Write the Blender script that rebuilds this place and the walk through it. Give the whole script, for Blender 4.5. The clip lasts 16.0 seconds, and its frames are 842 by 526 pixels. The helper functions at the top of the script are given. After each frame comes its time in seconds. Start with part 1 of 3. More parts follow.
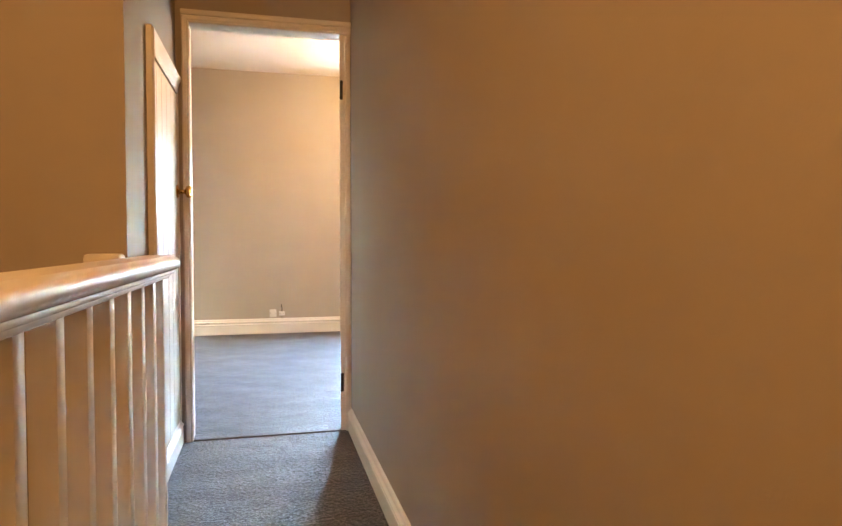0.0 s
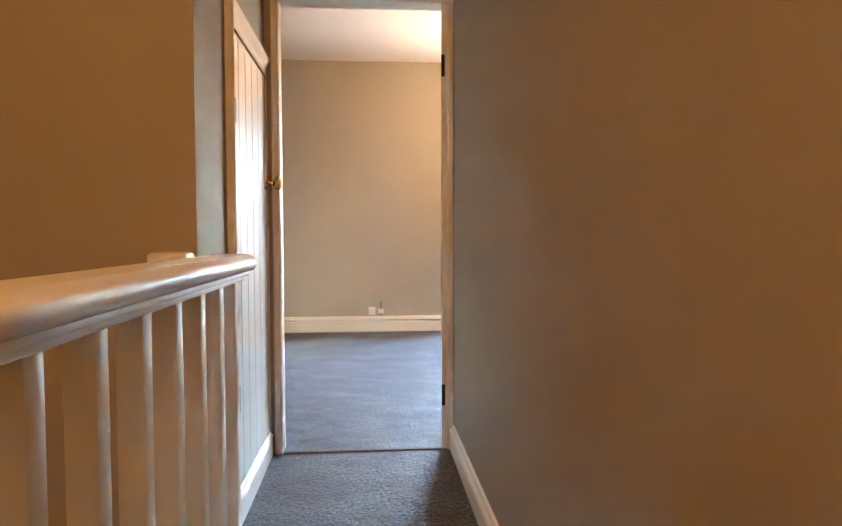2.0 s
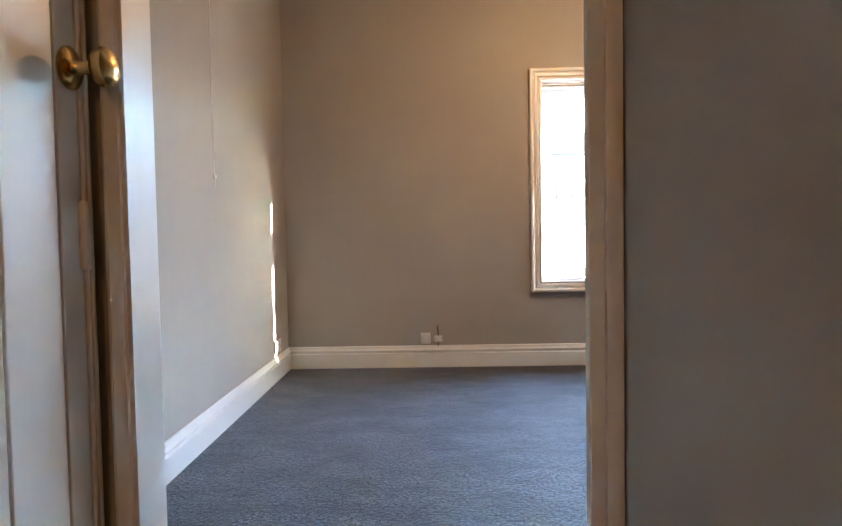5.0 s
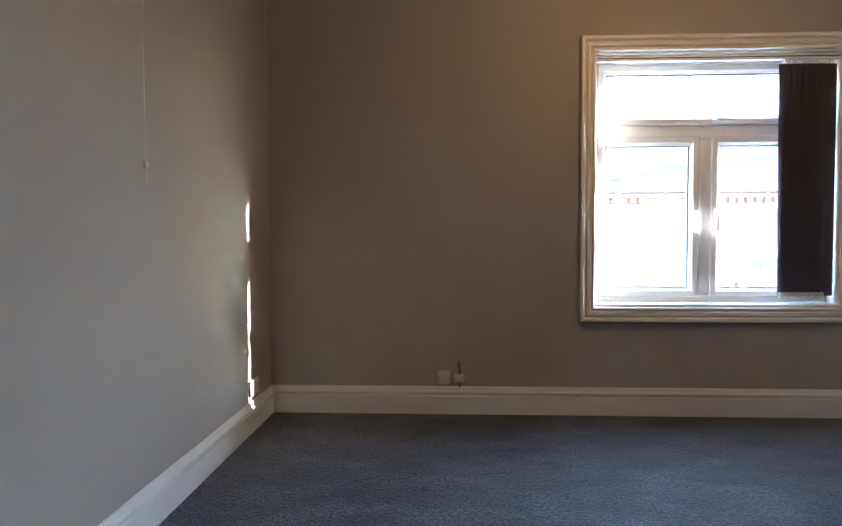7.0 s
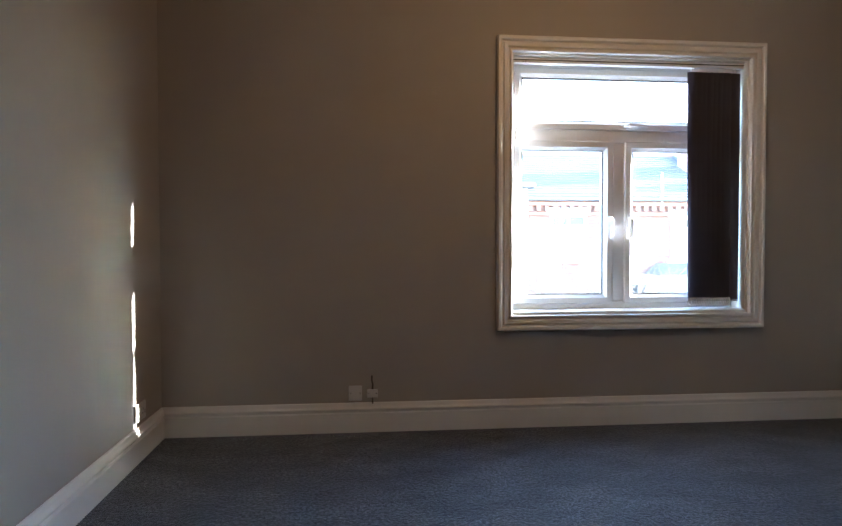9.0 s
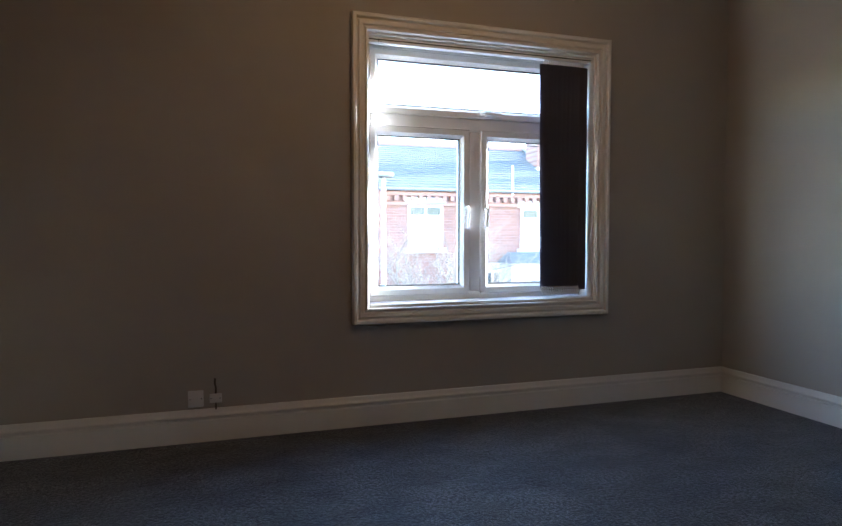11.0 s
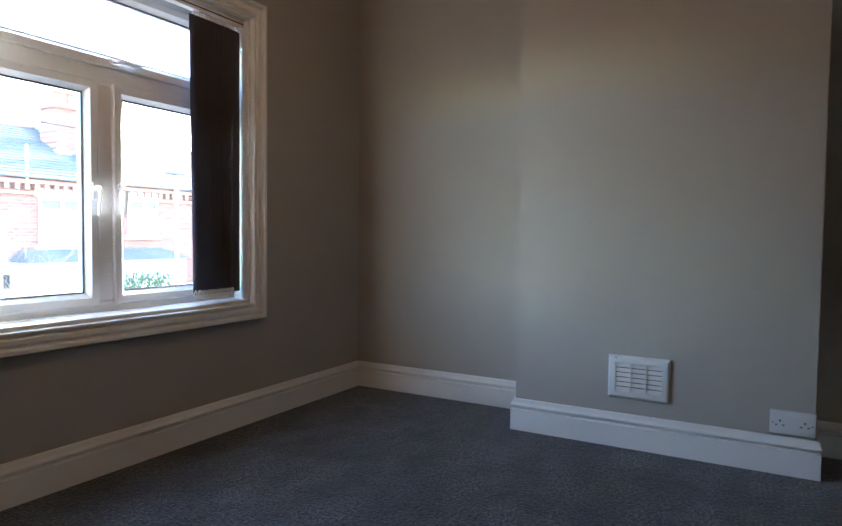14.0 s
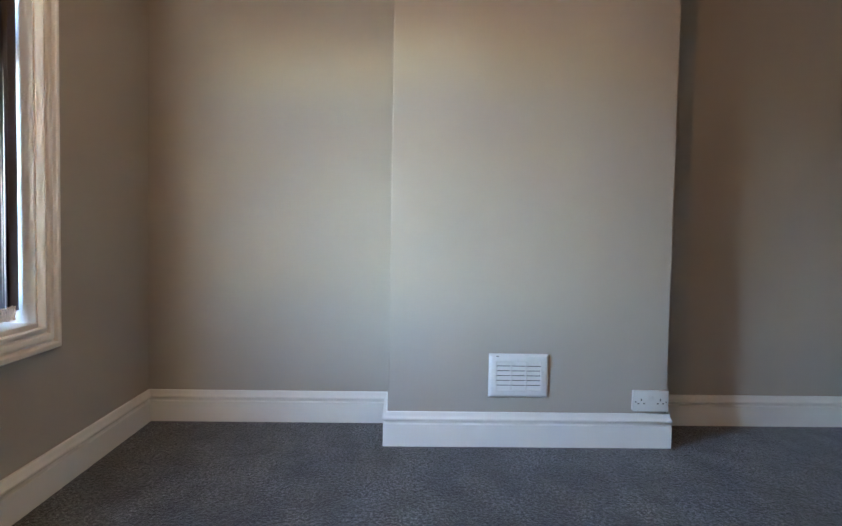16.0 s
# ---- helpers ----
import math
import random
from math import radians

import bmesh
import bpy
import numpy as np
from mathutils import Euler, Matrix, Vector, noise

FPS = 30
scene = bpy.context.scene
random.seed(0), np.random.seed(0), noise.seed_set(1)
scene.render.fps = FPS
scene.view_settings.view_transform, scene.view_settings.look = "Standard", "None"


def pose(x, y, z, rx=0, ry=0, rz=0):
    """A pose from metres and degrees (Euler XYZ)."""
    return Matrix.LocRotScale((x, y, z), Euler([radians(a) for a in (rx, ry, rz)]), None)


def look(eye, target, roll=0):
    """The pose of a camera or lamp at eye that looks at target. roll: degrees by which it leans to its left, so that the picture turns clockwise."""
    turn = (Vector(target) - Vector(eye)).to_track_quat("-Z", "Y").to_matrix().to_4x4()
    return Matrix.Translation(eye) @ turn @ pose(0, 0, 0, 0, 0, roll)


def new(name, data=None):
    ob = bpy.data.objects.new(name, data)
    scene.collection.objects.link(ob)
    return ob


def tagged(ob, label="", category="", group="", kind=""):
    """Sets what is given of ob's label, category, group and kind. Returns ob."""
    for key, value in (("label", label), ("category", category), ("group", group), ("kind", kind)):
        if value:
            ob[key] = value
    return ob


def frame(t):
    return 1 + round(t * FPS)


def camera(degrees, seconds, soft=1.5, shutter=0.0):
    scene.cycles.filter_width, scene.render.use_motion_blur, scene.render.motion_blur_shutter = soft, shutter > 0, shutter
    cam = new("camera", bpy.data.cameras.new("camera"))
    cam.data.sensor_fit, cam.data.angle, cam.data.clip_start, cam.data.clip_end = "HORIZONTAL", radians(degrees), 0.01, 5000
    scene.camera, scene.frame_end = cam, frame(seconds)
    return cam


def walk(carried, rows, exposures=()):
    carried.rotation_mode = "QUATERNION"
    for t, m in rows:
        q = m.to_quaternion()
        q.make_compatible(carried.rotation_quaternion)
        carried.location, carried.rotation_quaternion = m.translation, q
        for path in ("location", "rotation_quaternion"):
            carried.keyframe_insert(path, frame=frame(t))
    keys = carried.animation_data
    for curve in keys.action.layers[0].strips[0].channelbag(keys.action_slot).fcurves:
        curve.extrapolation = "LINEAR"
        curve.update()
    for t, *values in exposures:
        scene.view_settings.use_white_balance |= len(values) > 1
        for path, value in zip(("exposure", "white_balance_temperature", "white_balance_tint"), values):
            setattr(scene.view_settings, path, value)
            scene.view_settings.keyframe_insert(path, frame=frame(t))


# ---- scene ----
cam = camera(67.7, 16.0)
PATH = [
    (0, (0.994, -7.105, 1.020), (1.471, -5.164, 0.950), 0.05),
    (0.5, (0.973, -7.104, 1.025), (1.302, -5.132, 0.952), -0.02),
    (1, (0.984, -7.089, 1.017), (1.216, -5.104, 0.948), -0.07),
    (1.5, (1.014, -6.968, 1.010), (1.205, -4.979, 0.938), -0.04),
    (2, (1.035, -6.709, 1.023), (1.198, -4.717, 0.936), -0.15),
    (2.5, (1.064, -6.449, 0.997), (1.189, -4.454, 0.910), -0.17),
    (3, (1.082, -6.148, 0.991), (1.180, -4.152, 0.909), -0.01),
    (3.5, (1.064, -5.757, 0.999), (1.137, -3.760, 0.913), 0.06),
    (4, (1.087, -5.470, 0.983), (1.128, -3.472, 0.904), 0.46),
    (4.2, (1.097, -5.337, 0.982), (1.121, -3.339, 0.900), -0.31),
    (6.5, (1.132, -3.935, 1.042), (1.028, -1.939, 0.961), -0.07),
    (7, (1.097, -3.775, 1.052), (1.004, -1.778, 0.978), -0.12),
    (7.5, (1.107, -3.661, 1.052), (1.053, -1.663, 0.985), -0.13),
    (8, (1.111, -3.591, 1.070), (1.134, -1.592, 1.001), -0.12),
    (8.5, (1.076, -3.560, 1.045), (1.188, -1.564, 0.990), -0.07),
    (11, (1.146, -3.352, 1.045), (1.776, -1.456, 0.959), -0.00),
    (11.5, (1.141, -3.234, 1.058), (1.946, -1.406, 0.965), 0.22),
    (12, (1.161, -3.096, 1.062), (2.118, -1.342, 0.963), 0.31),
    (12.5, (1.115, -3.029, 1.052), (2.224, -1.368, 0.954), 0.39),
    (13, (0.944, -2.873, 1.038), (2.348, -1.452, 0.948), 0.73),
    (13.5, (0.907, -2.650, 1.025), (2.508, -1.455, 0.926), 0.73),
    (14, (0.899, -2.443, 1.022), (2.642, -1.467, 0.934), 0.65),
    (14.5, (0.879, -2.136, 1.048), (2.744, -1.421, 0.951), 0.74),
    (15, (0.975, -1.859, 1.041), (2.910, -1.368, 0.931), 0.69),
    (15.5, (1.037, -1.594, 1.046), (3.017, -1.337, 0.934), 0.84),
    (16, (1.056, -1.329, 1.021), (3.052, -1.392, 0.925), 1.07),
]
walk(cam, [(t, look(eye, target, roll)) for t, eye, target, roll in PATH],
     exposures=[(0.0, 7.75, 6350, 10), (1.5, 7.5, 6250, 10), (3.0, 7.1, 5950, 10), (4.2, 6.8, 5750, 10), (7.0, 5.15, 5750, 10), (8.5, 4.85, 5650, 10), (11.0, 4.2, 5500, 10), (12.5, 4.1, 5500, 10), (14.0, 4.5, 5750, 10), (15.0, 5.1, 5950, 10), (16.0, 5.5, 5950, 10)])

# ---- world and lights ----
SUN_EL, SUN_SLOPE = 14.0, 0.187
SUN_FROM = Vector((1.0, SUN_SLOPE, 0)).normalized() * math.cos(radians(SUN_EL)) + Vector((0, 0, math.sin(radians(SUN_EL))))
world = bpy.data.worlds.new("world")
world.use_nodes = True
scene.world = world
sky = world.node_tree.nodes.new("ShaderNodeTexSky")
sky.sky_type, sky.sun_disc = "NISHITA", False
sky.sun_elevation, sky.sun_rotation = radians(SUN_EL), math.atan2(SUN_FROM.x, SUN_FROM.y)
sky.air_density, sky.dust_density, sky.ozone_density = 1.0, 0.2, 1.5
back = world.node_tree.nodes["Background"]
world.node_tree.links.new(sky.outputs[0], back.inputs[0])
back.inputs[1].default_value = 0.15


def lamp(name, kind, energy, color, m, **more):
    d = bpy.data.lights.new(name, kind)
    d.energy, d.color = energy, color
    if "size" in more:
        d.shape, d.size, d.size_y = "RECTANGLE", more["size"], more["size_y"]
    if "radius" in more:
        d.shadow_soft_size = more["radius"]
    if "angle" in more:
        d.angle = radians(more["angle"])
    ob = new(name, d)
    ob.matrix_world = m
    return ob


lamp("sun", "SUN", 2.0, (1.0, 0.93, 0.82), look(SUN_FROM * 30, (0, 0, 0)), angle=0.5)
# unseen portal added in the window opening; it only steers sky sampling
opening = lamp("window_sky_portal", "AREA", 1.0, (1.0, 1.0, 1.0), look((2.667, 0.18, 1.4), (2.667, -1, 1.4)), size=1.44, size_y=1.5)
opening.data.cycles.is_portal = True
lamp("room_bulb", "POINT", 0.52, (1.0, 0.53, 0.17), pose(2.2, -1.38, 2.36), radius=0.05)
lamp("landing_bulb", "POINT", 0.36, (1.0, 0.46, 0.135), pose(0.8, -7.4, 2.35), radius=0.06)


# ---- materials ----
def material(name, color, rough=0.6, metal=0.0, spots=(), bump=(), sheen=0.0):
    """spots: (scale, strength, colour) layers of noise; bump: (scale, distance) layers."""
    m = bpy.data.materials.new(name)
    m.use_nodes = True
    t = m.node_tree
    n, l = t.nodes, t.links
    b = n["Principled BSDF"]
    b.inputs["Roughness"].default_value, b.inputs["Metallic"].default_value = rough, metal
    if sheen:
        b.inputs["Sheen Weight"].default_value = sheen
    co = n.new("ShaderNodeTexCoord").outputs["Object"]
    last = n.new("ShaderNodeRGB").outputs[0]
    last.default_value = (*color, 1)
    for scale, strength, other in spots:
        tex = n.new("ShaderNodeTexNoise")
        tex.inputs["Scale"].default_value, tex.inputs["Detail"].default_value = scale, 4
        ramp = n.new("ShaderNodeMapRange")
        ramp.inputs[1].default_value, ramp.inputs[2].default_value = 0.35, 0.7
        ramp.inputs[4].default_value = strength
        mix = n.new("ShaderNodeMix")
        mix.data_type = "RGBA"
        l.new(co, tex.inputs["Vector"])
        l.new(tex.outputs["Fac"], ramp.inputs[0])
        l.new(ramp.outputs[0], mix.inputs[0])
        l.new(last, mix.inputs[6])
        mix.inputs[7].default_value = (*other, 1)
        last = mix.outputs[2]
    l.new(last, b.inputs["Base Color"])
    normal = None
    for scale, dist in bump:
        tex = n.new("ShaderNodeTexNoise")
        tex.inputs["Scale"].default_value, tex.inputs["Detail"].default_value = scale, 3
        bp = n.new("ShaderNodeBump")
        bp.inputs["Distance"].default_value = dist
        l.new(co, tex.inputs["Vector"])
        l.new(tex.outputs["Fac"], bp.inputs["Height"])
        if normal:
            l.new(normal, bp.inputs["Normal"])
        normal = bp.outputs[0]
    if normal:
        l.new(normal, b.inputs["Normal"])
    return m


WALL = material("mushroom_wall_paint", (0.405, 0.37, 0.322), 0.75, spots=[(1.3, 0.25, (0.378, 0.34, 0.29)), (9, 0.12, (0.435, 0.4, 0.35))], bump=[(1.6, 0.002), (220, 0.00022)])
CEIL = material("white_ceiling_paint", (0.8, 0.79, 0.76), 0.85, spots=[(1.5, 0.2, (0.74, 0.73, 0.7))], bump=[(150, 0.0006), (3, 0.003)])
GLOSS = material("white_gloss_paint", (0.79, 0.775, 0.735), 0.36, spots=[(3, 0.12, (0.75, 0.73, 0.685)), (40, 0.05, (0.72, 0.7, 0.65))], bump=[(9, 0.0002), (160, 0.00005)])
UPVC = material("white_window_plastic", (0.87, 0.88, 0.89), 0.42, spots=[(6, 0.12, (0.72, 0.73, 0.74))], bump=[(60, 0.0002)])
PLASTIC = material("white_plastic", (0.68, 0.67, 0.65), 0.4, spots=[(30, 0.15, (0.68, 0.66, 0.62))])
BRASS = material("aged_brass", (0.62, 0.42, 0.16), 0.22, 1.0, spots=[(60, 0.4, (0.4, 0.25, 0.09))])
IRON = material("black_iron", (0.012, 0.011, 0.01), 0.5, 0.4, spots=[(50, 0.4, (0.03, 0.022, 0.016))])
RUBBER = material("dark_grey_seal", (0.05, 0.05, 0.055), 0.6)
CORNICE = material("pale_red_moulded_brick", (0.36, 0.2, 0.155), 0.85, spots=[(6, 0.4, (0.28, 0.15, 0.12))])
# near-black colour that paints the shade inside holes and hollows
HOLE_SHADE = material("black_hollow_shade", (0.01, 0.01, 0.01), 0.9)
FABRIC = material("aubergine_blind_fabric", (0.12, 0.105, 0.128), 0.75, spots=[(90, 0.4, (0.16, 0.14, 0.168))], bump=[(400, 0.0005)], sheen=0.2)
CHAIN = material("white_bead_chain", (0.84, 0.83, 0.8), 0.35)
CABLE = material("brown_cable", (0.07, 0.05, 0.035), 0.5)
METAL_STRIP = material("dull_carpet_strip", (0.06, 0.055, 0.05), 0.6, 0.3, spots=[(40, 0.5, (0.12, 0.11, 0.1))])
SLATE = material("weathered_slate", (0.12, 0.12, 0.12), 0.85, spots=[(1.3, 0.5, (0.18, 0.178, 0.175)), (14, 0.4, (0.075, 0.075, 0.078))], bump=[(20, 0.01)])
STONE = material("painted_stone", (0.48, 0.455, 0.415), 0.7, spots=[(3, 0.3, (0.45, 0.42, 0.38))], bump=[(30, 0.004)])
TERRACOTTA = material("terracotta_clay", (0.42, 0.17, 0.1), 0.7, spots=[(8, 0.4, (0.3, 0.12, 0.08))])
BARK = material("grey_bark", (0.3, 0.25, 0.2), 0.9, spots=[(12, 0.5, (0.2, 0.16, 0.13))], bump=[(40, 0.01)])
LEAF = material("evergreen_leaf", (0.06, 0.11, 0.04), 0.6, spots=[(3, 0.5, (0.1, 0.15, 0.06))])
ASPHALT = material("asphalt", (0.05, 0.05, 0.052), 0.9, spots=[(2, 0.3, (0.07, 0.07, 0.07)), (80, 0.4, (0.1, 0.1, 0.1))], bump=[(90, 0.004)])
PAVING = material("paving_concrete", (0.28, 0.27, 0.25), 0.85, spots=[(2, 0.4, (0.2, 0.19, 0.18))], bump=[(40, 0.003)])
STEEL = material("galvanised_steel", (0.35, 0.36, 0.37), 0.45, 0.8, spots=[(8, 0.3, (0.25, 0.26, 0.27))])


def carpet_material(name):
    """Twist pile: hard light and dark flecks, broad trodden patches that lie lighter, deep pile relief."""
    m = material(name, (0.03, 0.032, 0.039), 0.6, bump=[(6, 0.012), (62, 0.006), (150, 0.004)], sheen=0.24)
    n, l = m.node_tree.nodes, m.node_tree.links
    b = n["Principled BSDF"]
    b.inputs["Specular IOR Level"].default_value = 0.25
    b.inputs["Sheen Tint"].default_value = (0.96, 0.98, 1.0, 1)
    co = n.new("ShaderNodeTexCoord").outputs["Object"]
    wide = n.new("ShaderNodeMapping")
    wide.inputs["Scale"].default_value = (1.0, 1.9, 1.0)
    l.new(co, wide.inputs[0])

    def noise(scale, lo, hi, detail, source):
        tex = n.new("ShaderNodeTexNoise")
        tex.inputs["Scale"].default_value, tex.inputs["Detail"].default_value = scale, detail
        ramp = n.new("ShaderNodeMapRange")
        ramp.inputs[1].default_value, ramp.inputs[2].default_value = lo, hi
        l.new(source, tex.inputs["Vector"])
        l.new(tex.outputs["Fac"], ramp.inputs[0])
        return ramp.outputs[0]

    def mixed(fac, a, c):
        mix = n.new("ShaderNodeMix")
        mix.data_type = "RGBA"
        l.new(fac, mix.inputs[0])
        for k, v in ((6, a), (7, c)):
            if isinstance(v, tuple):
                mix.inputs[k].default_value = (*v, 1)
            else:
                l.new(v, mix.inputs[k])
        return mix.outputs[2]

    flecks = noise(74, 0.44, 0.59, 4, co)
    dull = mixed(flecks, (0.004, 0.004, 0.0042), (0.11, 0.109, 0.111))
    trodden = mixed(flecks, (0.016, 0.016, 0.017), (0.27, 0.27, 0.277))
    pile = mixed(noise(3.2, 0.4, 0.62, 4, wide.outputs[0]), dull, trodden)
    fine = mixed(noise(210, 0.45, 0.58, 2, co), (0.008, 0.008, 0.009), pile)
    l.new(fine, b.inputs["Base Color"])
    return m


CARPET = carpet_material("grey_twist_carpet")


def brick_material(name):
    m = material(name, (0.36, 0.15, 0.1), 0.85)
    n, l = m.node_tree.nodes, m.node_tree.links
    co = n.new("ShaderNodeTexCoord").outputs["Object"]
    mp = n.new("ShaderNodeMapping")
    mp.inputs["Rotation"].default_value = (radians(-90), 0, 0)
    tex = n.new("ShaderNodeTexBrick")
    for k, v in (("Color1", (0.3, 0.145, 0.105, 1)), ("Color2", (0.22, 0.105, 0.078, 1)), ("Mortar", (0.3, 0.2, 0.165, 1))):
        tex.inputs[k].default_value = v
    for k, v in (("Scale", 1.0), ("Mortar Size", 0.008), ("Brick Width", 0.225), ("Row Height", 0.075)):
        tex.inputs[k].default_value = v
    l.new(co, mp.inputs[0])
    l.new(mp.outputs[0], tex.inputs["Vector"])
    l.new(tex.outputs["Color"], n["Principled BSDF"].inputs["Base Color"])
    bp = n.new("ShaderNodeBump")
    bp.inputs["Distance"].default_value, bp.invert = 0.006, True
    l.new(tex.outputs["Fac"], bp.inputs["Height"])
    l.new(bp.outputs[0], n["Principled BSDF"].inputs["Normal"])
    return m


BRICK = brick_material("red_brick")


def glass_material(name):
    """Clear glass with a faint white scatter that stands in for lens glare."""
    m = bpy.data.materials.new(name)
    m.use_nodes = True
    n, l = m.node_tree.nodes, m.node_tree.links
    b = n["Principled BSDF"]
    b.inputs["Transmission Weight"].default_value = 1.0
    b.inputs["Roughness"].default_value = 0.0
    b.inputs["IOR"].default_value = 1.05
    b.inputs["Base Color"].default_value = (0.97, 0.99, 1.0, 1)
    # pale scatter mixed into the glass imitates glare haze over the street
    veil = n.new("ShaderNodeBsdfTranslucent")
    veil.inputs[0].default_value = (0.9, 0.9, 0.9, 1)
    tex = n.new("ShaderNodeTexNoise")
    tex.inputs["Scale"].default_value, tex.inputs["Detail"].default_value = 5, 5
    ramp = n.new("ShaderNodeMapRange")
    ramp.inputs[1].default_value, ramp.inputs[2].default_value = 0.3, 0.7
    ramp.inputs[3].default_value, ramp.inputs[4].default_value = 0.004, 0.012
    mix = n.new("ShaderNodeMixShader")
    l.new(n.new("ShaderNodeTexCoord").outputs["Object"], tex.inputs["Vector"])
    l.new(tex.outputs["Fac"], ramp.inputs[0])
    l.new(ramp.outputs[0], mix.inputs[0])
    l.new(b.outputs[0], mix.inputs[1])
    l.new(veil.outputs[0], mix.inputs[2])
    l.new(mix.outputs[0], n["Material Output"].inputs["Surface"])
    return m


GLASS = glass_material("clear_glass")
FAR_GLASS = material("dark_reflecting_glass", (0.04, 0.05, 0.06), 0.05)
NET_GLASS = material("net_curtained_glass", (0.55, 0.55, 0.55), 0.12, spots=[(4, 0.25, (0.6, 0.61, 0.63))])
TILE = material("pale_concrete_roof_tile", (0.3, 0.295, 0.29), 0.8, spots=[(2, 0.5, (0.24, 0.24, 0.24)), (14, 0.4, (0.38, 0.375, 0.36))], bump=[(20, 0.01)])


# ---- mesh helpers ----
def box(bm, x0, x1, y0, y1, z0, z1, bevel=0.0):
    made = bmesh.ops.create_cube(bm, size=1.0, matrix=Matrix.Translation(((x0 + x1) / 2, (y0 + y1) / 2, (z0 + z1) / 2)) @ Matrix.Diagonal((abs(x1 - x0), abs(y1 - y0), abs(z1 - z0), 1)))
    if bevel:
        edges = list({e for v in made["verts"] for e in v.link_edges})
        bmesh.ops.bevel(bm, geom=edges, offset=bevel, segments=2, profile=0.5, affect="EDGES")
    return bm


def boxes(*rows, bevel=0.0):
    bm = bmesh.new()
    for r in rows:
        box(bm, *r, bevel=bevel)
    return bm


def tube(bm, points, radius, sides=8):
    """A round rod along points; radius is one number or one for each point."""
    pts = [Vector(p) for p in points]
    rad = radius if isinstance(radius, (list, tuple)) else [radius] * len(pts)
    rings = []
    for i, p in enumerate(pts):
        d = (pts[min(i + 1, len(pts) - 1)] - pts[max(i - 1, 0)]).normalized()
        side = d.cross(Vector((0, 0, 1)) if abs(d.z) < 0.9 else Vector((1, 0, 0))).normalized()
        up = side.cross(d)
        rings.append([bm.verts.new(p + rad[i] * (math.cos(a) * side + math.sin(a) * up)) for a in (2 * math.pi * k / sides for k in range(sides))])
    for a, b in zip(rings, rings[1:]):
        for k in range(sides):
            bm.faces.new((a[k], a[(k + 1) % sides], b[(k + 1) % sides], b[k]))
    bm.faces.new(rings[0][::-1])
    bm.faces.new(rings[-1])
    return bm


def lathe(bm, profile, m, sides=20):
    """A turned shape: profile of (radius, height), laid by the pose m."""
    rings = [[bm.verts.new(m @ Vector((r * math.cos(2 * math.pi * k / sides), r * math.sin(2 * math.pi * k / sides), h))) for k in range(sides)] for r, h in profile]
    for a, b in zip(rings, rings[1:]):
        for k in range(sides):
            bm.faces.new((a[k], a[(k + 1) % sides], b[(k + 1) % sides], b[k]))
    bm.faces.new(rings[0][::-1])
    bm.faces.new(rings[-1])
    return bm


def sweep(bm, path, profile, to3d, closed=False):
    """Extrudes a profile of (offset to the right of the path, height out of its plane) along a flat path, with mitred corners."""
    pts = [Vector(p) for p in path]
    rings = []
    for i, p in enumerate(pts):
        a = pts[i - 1] if (i or closed) else None
        b = pts[(i + 1) % len(pts)] if (i < len(pts) - 1 or closed) else None
        ns = []
        for s, e in ((a, p), (p, b)):
            if s is not None and e is not None:
                d = (e - s).normalized()
                ns.append(Vector((d.y, -d.x)))
        n = sum(ns, Vector((0, 0)))
        n = n / n.dot(ns[0])
        rings.append([bm.verts.new(to3d(p.x + n.x * o, p.y + n.y * o, w)) for o, w in profile])
    k = len(profile)
    pairs = list(zip(rings, rings[1:])) + ([(rings[-1], rings[0])] if closed else [])
    for a, b in pairs:
        for j in range(k):
            bm.faces.new((a[j], a[(j + 1) % k], b[(j + 1) % k], b[j]))
    if not closed:
        bm.faces.new(rings[0])
        bm.faces.new(rings[-1][::-1])
    return bm


def mesh_of(name, bm, mat, smooth=False):
    bmesh.ops.recalc_face_normals(bm, faces=bm.faces)
    me = bpy.data.meshes.new(name)
    bm.to_mesh(me)
    bm.free()
    me.materials.append(mat)
    if smooth:
        me.shade_smooth()
        me.set_sharp_from_angle(angle=radians(35))
    return me


def part(name, bm, mat, parent, label="", smooth=False):
    ob = new(name, mesh_of(name, bm, mat, smooth))
    ob.parent = parent
    return tagged(ob, label)


def thing(name, label, category, at=(0, 0, 0), group="", kind=""):
    ob = new(name)
    ob.location = at
    return tagged(ob, label, category, group, kind)


def structure(name, bm, mat, label, category, smooth=False):
    return tagged(new(name, mesh_of(name, bm, mat, smooth)), label, category, kind="structure")


# ---- room shell ----
XR, XB = 4.395, 4.03
YB0, YB1 = -1.275, -2.63
YD0, YD1 = -3.75, -3.65
YS = -4.1
H = 2.855
WX0, WX1, WZ0, WZ1 = 1.95, 3.385, 0.65, 2.15
LX = 1.432
CX = 0.56
YA = -4.93

